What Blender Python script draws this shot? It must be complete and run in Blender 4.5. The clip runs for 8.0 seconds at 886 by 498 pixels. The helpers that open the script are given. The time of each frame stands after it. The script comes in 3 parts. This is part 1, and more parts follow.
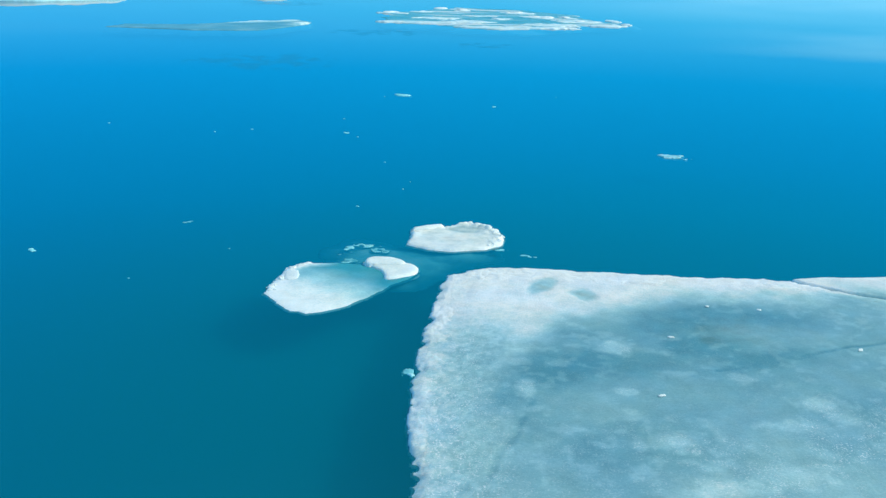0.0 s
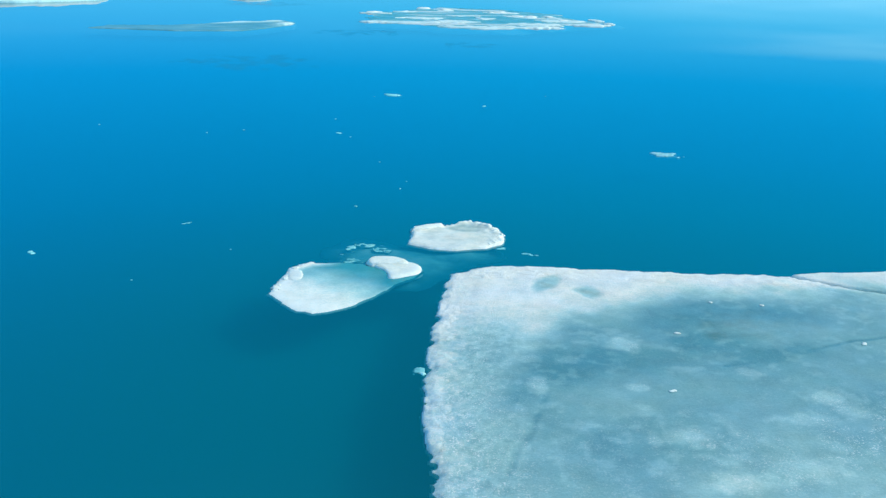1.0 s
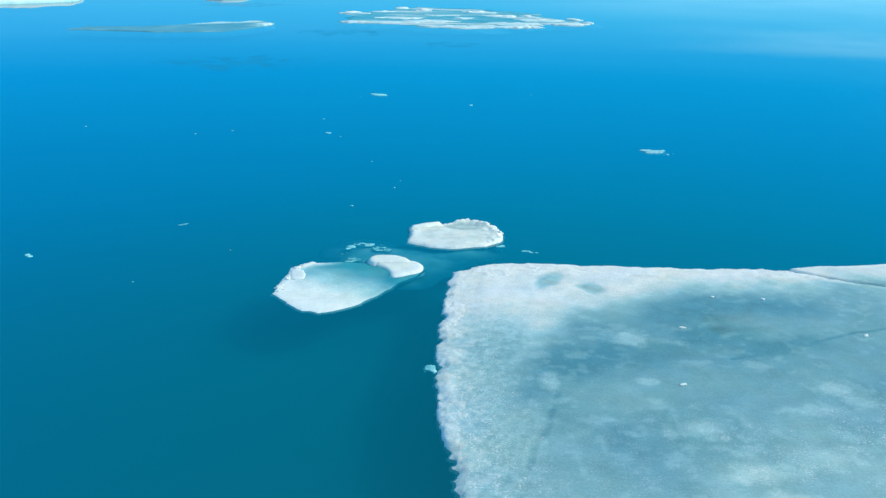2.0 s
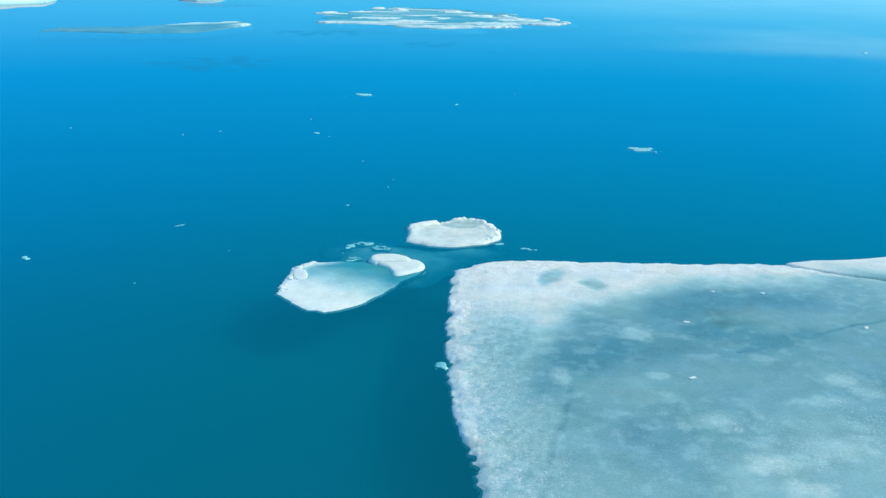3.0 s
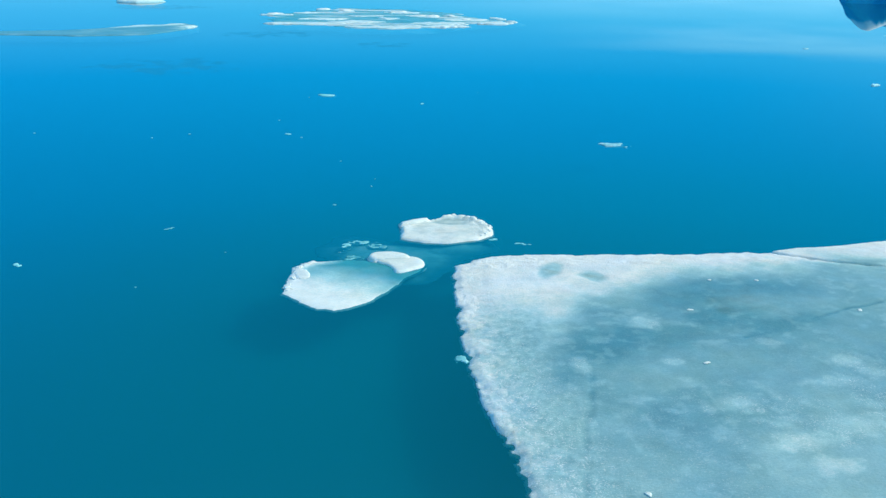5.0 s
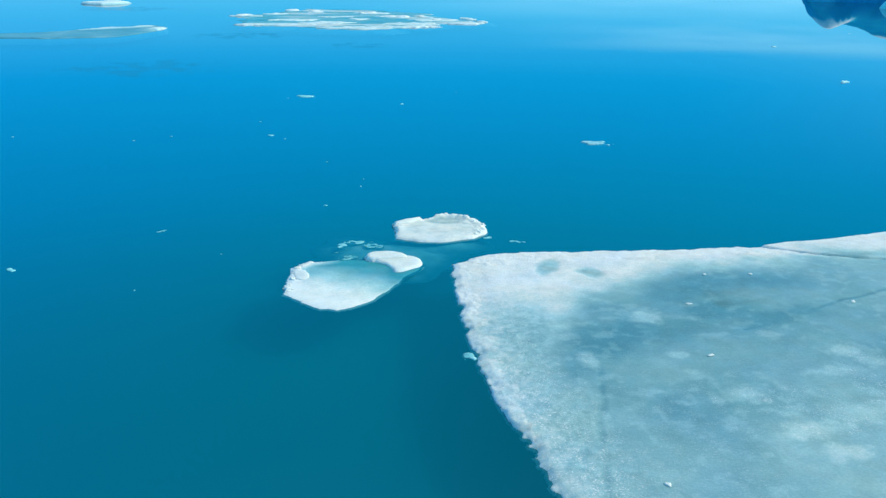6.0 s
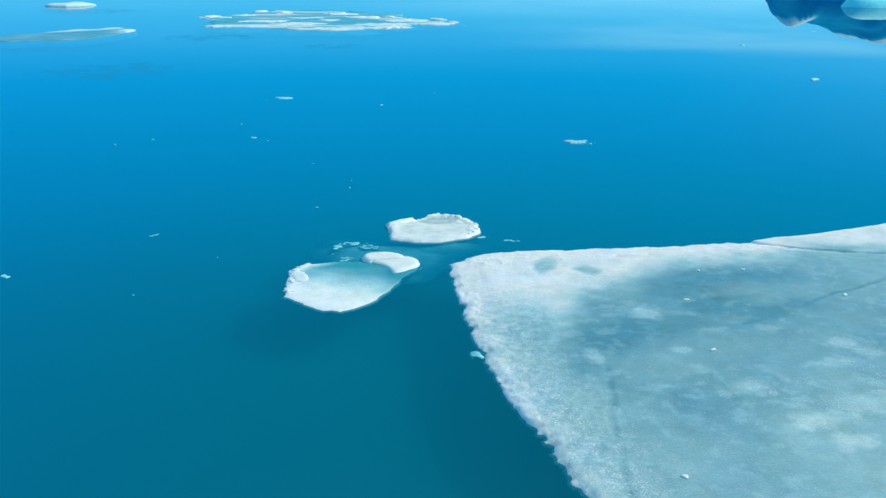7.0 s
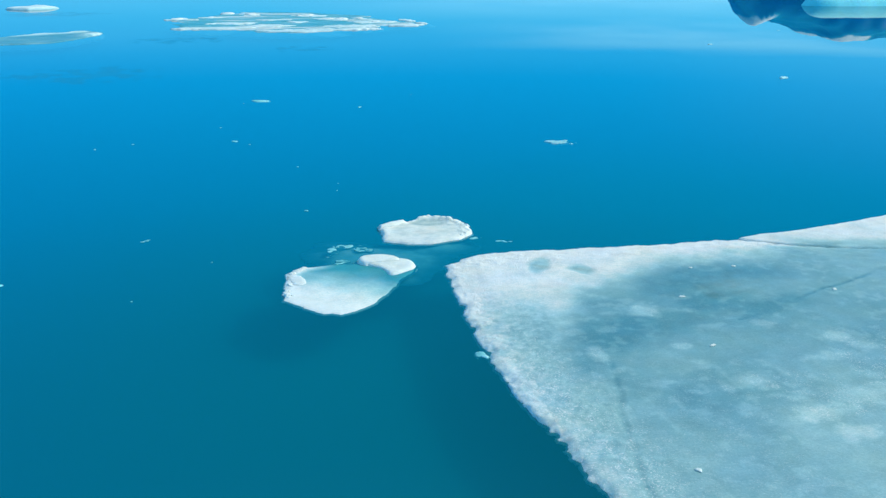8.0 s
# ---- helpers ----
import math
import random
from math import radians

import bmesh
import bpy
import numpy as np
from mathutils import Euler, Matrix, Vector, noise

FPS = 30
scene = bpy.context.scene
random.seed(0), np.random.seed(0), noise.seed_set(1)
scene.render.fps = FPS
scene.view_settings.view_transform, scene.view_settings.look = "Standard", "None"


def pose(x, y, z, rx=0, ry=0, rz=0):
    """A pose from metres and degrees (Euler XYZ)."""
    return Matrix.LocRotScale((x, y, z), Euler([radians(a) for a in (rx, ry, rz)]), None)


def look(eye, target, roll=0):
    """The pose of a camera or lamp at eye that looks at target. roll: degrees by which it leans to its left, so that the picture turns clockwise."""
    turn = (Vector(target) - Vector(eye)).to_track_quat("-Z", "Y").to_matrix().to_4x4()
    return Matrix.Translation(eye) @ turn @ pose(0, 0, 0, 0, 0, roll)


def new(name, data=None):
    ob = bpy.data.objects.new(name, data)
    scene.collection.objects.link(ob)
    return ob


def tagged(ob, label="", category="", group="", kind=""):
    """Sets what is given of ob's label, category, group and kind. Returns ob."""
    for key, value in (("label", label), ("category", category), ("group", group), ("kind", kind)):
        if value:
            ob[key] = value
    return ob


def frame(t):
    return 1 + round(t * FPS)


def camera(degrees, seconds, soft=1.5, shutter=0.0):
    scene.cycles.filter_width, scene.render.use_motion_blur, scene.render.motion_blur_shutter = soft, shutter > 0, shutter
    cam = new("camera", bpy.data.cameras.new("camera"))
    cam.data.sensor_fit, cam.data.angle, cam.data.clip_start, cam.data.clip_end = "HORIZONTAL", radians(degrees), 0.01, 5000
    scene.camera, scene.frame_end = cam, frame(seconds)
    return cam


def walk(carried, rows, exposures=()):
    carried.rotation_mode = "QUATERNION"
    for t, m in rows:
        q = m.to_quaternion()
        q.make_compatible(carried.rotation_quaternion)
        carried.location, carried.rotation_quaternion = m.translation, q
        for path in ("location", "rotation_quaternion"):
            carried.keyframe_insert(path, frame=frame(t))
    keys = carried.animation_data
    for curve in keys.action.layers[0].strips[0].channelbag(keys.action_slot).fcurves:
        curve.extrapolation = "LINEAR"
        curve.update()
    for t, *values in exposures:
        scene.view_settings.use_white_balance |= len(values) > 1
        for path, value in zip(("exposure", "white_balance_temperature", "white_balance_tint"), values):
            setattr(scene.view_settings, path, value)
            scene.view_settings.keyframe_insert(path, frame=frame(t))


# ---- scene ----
# ---------------------------------------------------------------- camera
# seconds, x, y, z, yaw, pitch, roll: a drone slides west and turns to the east
PATH = [
    (0.0, 0.000, 0.000, 5.161, 0.00, -17.71, 1.58),
    (0.5, -0.187, -0.016, 5.153, -0.56, -17.69, 1.51),
    (1.0, -0.372, -0.034, 5.144, -1.22, -17.68, 1.44),
    (1.5, -0.574, -0.048, 5.130, -1.94, -17.67, 1.31),
    (3.0, -1.257, -0.101, 5.091, -4.40, -17.61, 1.16),
    (3.5, -1.504, -0.118, 5.077, -5.30, -17.58, 1.10),
    (4.0, -1.750, -0.130, 5.065, -6.23, -17.56, 1.03),
    (4.5, -2.005, -0.143, 5.056, -7.21, -17.54, 0.97),
    (6.0, -2.784, -0.154, 5.034, -10.33, -17.46, 0.72),
    (6.5, -3.044, -0.155, 5.043, -11.40, -17.45, 0.62),
    (7.0, -3.300, -0.148, 5.057, -12.43, -17.43, 0.53),
    (7.5, -3.558, -0.138, 5.076, -13.51, -17.40, 0.40),
    (8.0, -3.812, -0.126, 5.102, -14.62, -17.38, 0.30),
]
cam = camera(52.0, 8.0, soft=1.35)
walk(cam, [(t, pose(x, y, z, 90 + pitch, 0, yaw) @ pose(0, 0, 0, 0, 0, roll)) for t, x, y, z, yaw, pitch, roll in PATH],
     exposures=[(0.0, 0.0, 6500, 10), (8.0, 0.0, 6500, 10)])

# ---------------------------------------------------------------- light
SUN_ELEVATION, SUN_BEARING = 38.0, 92.0     # degrees; bearing clockwise from +y

world = bpy.data.worlds.new("sky")
scene.world = world
world.use_nodes = True
nt = world.node_tree
nt.nodes.clear()


def link(tree, a, out, b, inp):
    tree.links.new(a.outputs[out], b.inputs[inp])


sky = nt.nodes.new("ShaderNodeTexSky")
sky.sky_type, sky.sun_disc = "NISHITA", False
sky.sun_elevation, sky.sun_rotation = radians(SUN_ELEVATION), radians(SUN_BEARING)
sky.air_density, sky.dust_density, sky.ozone_density = 1.0, 0.0, 2.5
tint = nt.nodes.new("ShaderNodeMix")
tint.data_type, tint.blend_type = "RGBA", "MULTIPLY"
tint.inputs["Factor"].default_value = 1.0
tint.inputs["B"].default_value = (0.05, 0.75, 1.0, 1)
link(nt, sky, "Color", tint, "A")
coord = nt.nodes.new("ShaderNodeTexCoord")
# deep polar blue that pales towards the horizon and darkens towards the zenith
split = nt.nodes.new("ShaderNodeSeparateXYZ")
link(nt, coord, "Generated", split, "Vector")
depth = nt.nodes.new("ShaderNodeValToRGB")
for k, (height, colour) in enumerate(((0.0, (1.1, 5.2, 8.9)), (0.055, (0.5, 4.9, 9.2)), (0.115, (0.02, 4.2, 9.6)), (0.25, (0.0, 4.4, 10.0)),
                                      (0.5, (0.12, 2.6, 4.8)), (0.70, (1.2, 2.5, 3.0)), (0.87, (1.4, 2.3, 2.5)))):
    e = depth.color_ramp.elements[k] if k < 2 else depth.color_ramp.elements.new(height)
    e.position, e.color = height, tuple(c / 10 for c in colour) + (1,)
link(nt, split, "Z", depth, "Fac")
lift_up = nt.nodes.new("ShaderNodeVectorMath")
lift_up.operation = "SCALE"
lift_up.inputs["Scale"].default_value = 10.0
link(nt, depth, "Color", lift_up, 0)
blue = nt.nodes.new("ShaderNodeMix")
blue.data_type = "RGBA"
blue.inputs["Factor"].default_value = 0.85
link(nt, tint, "Result", blue, "A")
link(nt, lift_up, "Vector", blue, "B")


def graded(tree, source, out, lo, hi, start, end):
    """A soft step of a value: start up to lo, end from hi on."""
    n = tree.nodes.new("ShaderNodeMapRange")
    n.interpolation_type = "SMOOTHSTEP"
    for k, v in (("From Min", lo), ("From Max", hi), ("To Min", start), ("To Max", end)):
        n.inputs[k].default_value = v
    link(tree, source, out, n, "Value")
    return n


def math_node(tree, operation, a, b):
    """a and b: (node, output) or a number."""
    n = tree.nodes.new("ShaderNodeMath")
    n.operation = operation
    for k, v in enumerate((a, b)):
        if isinstance(v, tuple):
            link(tree, v[0], v[1], n, k)
        else:
            n.inputs[k].default_value = v
    return n


# the sky is deepest away from the sun
west = nt.nodes.new("ShaderNodeMix")
west.data_type, west.blend_type = "RGBA", "MULTIPLY"
west.inputs["B"].default_value = (1.0, 0.95, 1.02, 1)
link(nt, graded(nt, split, "X", -0.45, 0.10, 1.0, 0.0), "Result", west, "Factor")
link(nt, blue, "Result", west, "A")
# thin clouds: a low bank over the horizon and a ragged streak above it, both thicker towards the sun
stretch = nt.nodes.new("ShaderNodeMapping")
stretch.inputs["Scale"].default_value = (2.6, 2.6, 26.0)
stretch.inputs["Location"].default_value = (0.7, 0.2, 0.4)
link(nt, coord, "Generated", stretch, "Vector")
wisps = nt.nodes.new("ShaderNodeTexNoise")
wisps.inputs["Scale"].default_value, wisps.inputs["Detail"].default_value = 1.6, 3.0
link(nt, stretch, "Vector", wisps, "Vector")
ragged_edge = math_node(nt, "MULTIPLY_ADD", (wisps, "Fac"), 0.030)
link(nt, split, "Z", ragged_edge, 2)                       # height over the horizon, uneven by 0.03
veil = graded(nt, wisps, "Fac", 0.30, 0.66, 0.35, 1.0)
bank = math_node(nt, "MULTIPLY", (graded(nt, ragged_edge, "Value", 0.045, 0.082, 0.75, 0.0), "Result"), (graded(nt, split, "X", 0.02, 0.38, 0.10, 1.0), "Result"))
top = graded(nt, ragged_edge, "Value", 0.091, 0.104, 1.0, 0.0)
streak = math_node(nt, "MULTIPLY", (graded(nt, ragged_edge, "Value", 0.056, 0.091, 0.10, 0.75), "Result"), (top, "Result"))
streak = math_node(nt, "MULTIPLY", (streak, "Value"), (graded(nt, split, "X", 0.22, 0.46, 0.06, 1.0), "Result"))
haze = math_node(nt, "MULTIPLY", (graded(nt, split, "X", 0.40, 0.70, 0.0, 0.12), "Result"), (graded(nt, split, "Z", 0.08, 0.24, 1.0, 0.0), "Result"))
clouds = math_node(nt, "MAXIMUM", (bank, "Value"), (streak, "Value"))
clouds = math_node(nt, "MULTIPLY", (clouds, "Value"), (veil, "Result"))
clouds = math_node(nt, "MAXIMUM", (clouds, "Value"), (haze, "Value"))
cloud = nt.nodes.new("ShaderNodeMix")
cloud.data_type = "RGBA"
cloud.inputs["B"].default_value = (2.4, 7.0, 10.0, 1)
back = nt.nodes.new("ShaderNodeBackground")
back.inputs["Strength"].default_value = 0.15
done = nt.nodes.new("ShaderNodeOutputWorld")
link(nt, clouds, "Value", cloud, "Factor")
link(nt, west, "Result", cloud, "A")
link(nt, cloud, "Result", back, "Color")
link(nt, back, "Background", done, "Surface")

sun = new("sun", bpy.data.lights.new("sun", "SUN"))
sun.data.energy, sun.data.angle, sun.data.color = 3.20, radians(0.53), (1.0, 0.95, 0.77)
_e, _b = radians(SUN_ELEVATION), radians(SUN_BEARING)
TO_SUN = Vector((math.sin(_b) * math.cos(_e), math.cos(_b) * math.cos(_e), math.sin(_e)))
sun.matrix_world = look(TO_SUN * 50, (0, 0, 0))


# ---------------------------------------------------------------- materials
def material(name):
    m = bpy.data.materials.new(name)
    m.use_nodes = True
    t = m.node_tree
    t.nodes.clear()
    return m, t, t.nodes.new("ShaderNodeOutputMaterial")


def node(t, kind, **values):
    n = t.nodes.new("ShaderNode" + kind)
    for k, v in values.items():
        n.inputs[k].default_value = v
    return n


def noise_node(t, at, scale, detail=3.0, rough=0.55):
    n = node(t, "TexNoise", Scale=scale, Detail=detail, Roughness=rough)
    link(t, at, "Object", n, "Vector")
    return n


def ice_material(name, snow, mid, wet, grain=1.0, smudges=(), glow=0.6, shine=0.3):
    """Snow-covered to soaked ice, by the mesh's own wetness and frost; crystals and stains on top.
    glow: how far light seeps through it; shine: its gloss."""
    m, t, out = material(name)
    at = node(t, "TexCoord")
    wetness = t.nodes.new("ShaderNodeAttribute")
    wetness.attribute_name = "wet"
    fine = noise_node(t, at, 26.0, 4.0, 0.65)
    broad = noise_node(t, at, 3.1, 4.0)
    speck = noise_node(t, at, 95.0, 2.0)
    shift = node(t, "MapRange")
    shift.inputs["From Min"].default_value, shift.inputs["From Max"].default_value = 0.25, 0.75
    shift.inputs["To Min"].default_value, shift.inputs["To Max"].default_value = -0.13, 0.13
    link(t, fine, "Fac", shift, "Value")
    dry = node(t, "MapRange")
    dry.inputs["From Min"].default_value, dry.inputs["From Max"].default_value = 0.35, 0.8
    dry.inputs["To Min"].default_value, dry.inputs["To Max"].default_value = 1.1, 0.4
    link(t, wetness, "Fac", dry, "Value")
    grains = t.nodes.new("ShaderNodeMath")
    grains.operation = "MULTIPLY"
    link(t, shift, "Result", grains, 0)
    link(t, dry, "Result", grains, 1)
    add = t.nodes.new("ShaderNodeMath")
    add.operation, add.use_clamp = "ADD", True
    link(t, wetness, "Fac", add, 0)
    link(t, grains, "Value", add, 1)
    ramp = t.nodes.new("ShaderNodeValToRGB")
    ramp.color_ramp.elements[0].color = (*snow, 1)
    ramp.color_ramp.elements[1].color = (*wet, 1)
    e = ramp.color_ramp.elements.new(0.5)
    e.color = (*mid, 1)
    link(t, add, "Value", ramp, "Fac")
    stain = node(t, "MapRange")
    stain.inputs["From Min"].default_value, stain.inputs["From Max"].default_value = 0.3, 0.7
    stain.inputs["To Min"].default_value, stain.inputs["To Max"].default_value = 0.90, 1.06
    link(t, broad, "Fac", stain, "Value")
    cast = noise_node(t, at, 0.9, 3.0)
    green = node(t, "Mix")
    green.data_type = "RGBA"
    green.inputs["A"].default_value, green.inputs["B"].default_value = (0.96, 0.99, 1.02, 1), (1.05, 1.02, 0.96, 1)
    spread = node(t, "MapRange")
    spread.inputs["From Min"].default_value, spread.inputs["From Max"].default_value = 0.35, 0.65
    link(t, cast, "Fac", spread, "Value")
    link(t, spread, "Result", green, "Factor")
    toned = t.nodes.new("ShaderNodeVectorMath")
    toned.operation = "MULTIPLY"
    link(t, ramp, "Color", toned, 0)
    link(t, green, "Result", toned, 1)
    scale = t.nodes.new("ShaderNodeVectorMath")
    scale.operation = "SCALE"
    link(t, toned, "Vector", scale, 0)
    link(t, stain, "Result", scale, "Scale")
    gloss = node(t, "MapRange")
    gloss.inputs["To Min"].default_value, gloss.inputs["To Max"].default_value = 0.75, 0.42
    link(t, add, "Value", gloss, "Value")
    bsdf = node(t, "BsdfPrincipled", IOR=1.31)
    bsdf.inputs["Specular IOR Level"].default_value = shine
    bsdf.inputs["Subsurface Weight"].default_value = glow
    bsdf.inputs["Subsurface Radius"].default_value = (1.0, 1.0, 1.0)
    bsdf.inputs["Subsurface Scale"].default_value = 0.04
    b1 = node(t, "Bump", Strength=0.55 * grain, Distance=0.025)
    b2 = node(t, "Bump", Strength=0.30 * grain, Distance=0.008)
    soft = node(t, "MapRange")
    soft.inputs["To Min"].default_value, soft.inputs["To Max"].default_value = 0.60 * grain, 0.12 * grain
    link(t, add, "Value", soft, "Value")
    link(t, soft, "Result", b1, "Strength")
    link(t, soft, "Result", b2, "Strength")
    link(t, fine, "Fac", b1, "Height")
    link(t, speck, "Fac", b2, "Height")
    link(t, b1, "Normal", b2, "Normal")
    frost = t.nodes.new("ShaderNodeAttribute")      # loose white crystals strewn over the ice
    frost.attribute_name = "frost"
    grit = noise_node(t, at, 42.0, 2.5, 0.7)
    clump = noise_node(t, at, 8.0, 2.0)
    both = t.nodes.new("ShaderNodeMath")
    both.operation = "MULTIPLY_ADD"
    both.inputs[1].default_value = 0.35
    link(t, clump, "Fac", both, 0)
    link(t, grit, "Fac", both, 2)
    strewn = node(t, "MapRange")
    strewn.inputs["From Min"].default_value, strewn.inputs["From Max"].default_value = 0.73, 0.87
    link(t, both, "Value", strewn, "Value")
    shown = t.nodes.new("ShaderNodeMath")
    shown.operation = "MULTIPLY"
    link(t, strewn, "Result", shown, 0)
    link(t, frost, "Fac", shown, 1)
    whiten = node(t, "Mix")
    whiten.data_type = "RGBA"
    whiten.inputs["B"].default_value = (*snow, 1)
    link(t, shown, "Value", whiten, "Factor")
    link(t, scale, "Vector", whiten, "A")
    paint = (whiten, "Result")
    for x, y, reach, strength in smudges:          # brown silt trodden into the ice
        off = t.nodes.new("ShaderNodeVectorMath")
        off.operation = "DISTANCE"
        off.inputs[1].default_value = (x, y, 0.07)
        link(t, at, "Object", off, 0)
        rough = t.nodes.new("ShaderNodeMath")
        rough.operation = "MULTIPLY_ADD"
        rough.inputs[1].default_value = reach * 2.2
        link(t, broad, "Fac", rough, 0)
        link(t, off, "Value", rough, 2)
        spot = node(t, "MapRange")
        spot.interpolation_type = "SMOOTHSTEP"
        spot.inputs["From Min"].default_value, spot.inputs["From Max"].default_value = reach * 0.9, reach * 2.1
        spot.inputs["To Min"].default_value, spot.inputs["To Max"].default_value = strength, 0.0
        link(t, rough, "Value", spot, "Value")
        soil = node(t, "Mix")
        soil.data_type, soil.blend_type = "RGBA", "MULTIPLY"
        soil.inputs["B"].default_value = (0.95, 0.72, 0.58, 1)
        link(t, spot, "Result", soil, "Factor")
        link(t, paint[0], paint[1], soil, "A")
        paint = (soil, "Result")
    link(t, paint[0], paint[1], bsdf, "Base Color")
    link(t, gloss, "Result", bsdf, "Roughness")
    link(t, b2, "Normal", bsdf, "Normal")
    link(t, bsdf, "BSDF", out, "Surface")
    return m


ICE = ice_material("sea_ice", (0.87, 0.85, 0.845), (0.38, 0.585, 0.625), (0.093, 0.272, 0.333),
                   smudges=((3.80, 12.00, 0.32, 0.45), (4.3, 12.35, 0.80, 0.32), (1.64, 14.08, 0.20, 0.40), (2.30, 13.74, 0.20, 0.40)))
SILTY_SNOW = ice_material("silty_snow", (0.90, 0.90, 0.86), (0.62, 0.70, 0.69), (0.30, 0.45, 0.48), smudges=((0.25, 16.75, 0.40, 0.22),))
SNOW_ICE = ice_material("snow_ice", (0.91, 0.92, 0.89), (0.55, 0.70, 0.76), (0.10, 0.36, 0.46))
BLUE_ICE = ice_material("glacier_ice", (0.76, 0.90, 0.94), (0.02, 0.42, 0.62), (0.001, 0.245, 0.50), shine=0.05)
FLOODED_ICE = ice_material("flooded_ice", (0.92, 0.93, 0.91), (0.36, 0.63, 0.69), (0.035, 0.31, 0.39), 0.5)
PALE_ICE = ice_material("pale_glacier_ice", (0.44, 0.95, 0.97), (0.18, 0.82, 0.90), (0.05, 0.35, 0.50))
CLEAR_ICE = ice_material("clear_ice", (0.72, 0.86, 0.90), (0.27, 0.62, 0.70), (0.03, 0.33, 0.43))
LOOSE_SNOW = ice_material("loose_snow", (0.52, 0.87, 0.92), (0.26, 0.76, 0.80), (0.06, 0.38, 0.47), 0.35, glow=0.0)
CRUMBS = ice_material("snow_crumbs", (0.90, 0.92, 0.90), (0.55, 0.70, 0.76), (0.10, 0.36, 0.46), 0.5, glow=0.0)
FAR_SNOW = ice_material("far_snow", (0.78, 0.90, 0.92), (0.42, 0.70, 0.76), (0.10, 0.36, 0.46), glow=0.0)
# its wet end copies the deep water's colour, to paint the murk's veil
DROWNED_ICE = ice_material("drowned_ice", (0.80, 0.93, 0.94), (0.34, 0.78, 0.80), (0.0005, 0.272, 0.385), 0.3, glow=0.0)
SLUSH = ice_material("slush", (0.60, 0.70, 0.74), (0.20, 0.50, 0.58), (0.03, 0.33, 0.45))


def lens_blue(t, at, milk):
    """Tints the milky water bluer away from the floes: a lens's blue edge cast put into its colour."""
    away = t.nodes.new("ShaderNodeVectorMath")
    away.operation = "DISTANCE"
    away.inputs[1].default_value = (5.0, 13.0, 0.0)
    link(t, at, "Object", away, 0)
    tone = t.nodes.new("ShaderNodeMix")
    tone.data_type = "RGBA"
    tone.inputs["A"].default_value, tone.inputs["B"].default_value = (1.0, 1.0, 0.97, 1), (1.0, 0.98, 1.15, 1)
    link(t, graded(t, away, "Value", 6.5, 15.5, 0.0, 1.0), "Result", tone, "Factor")
    out = t.nodes.new("ShaderNodeVectorMath")
    out.operation = "MULTIPLY"
    link(t, milk, "Color", out, 0)
    link(t, tone, "Result", out, 1)
    return out


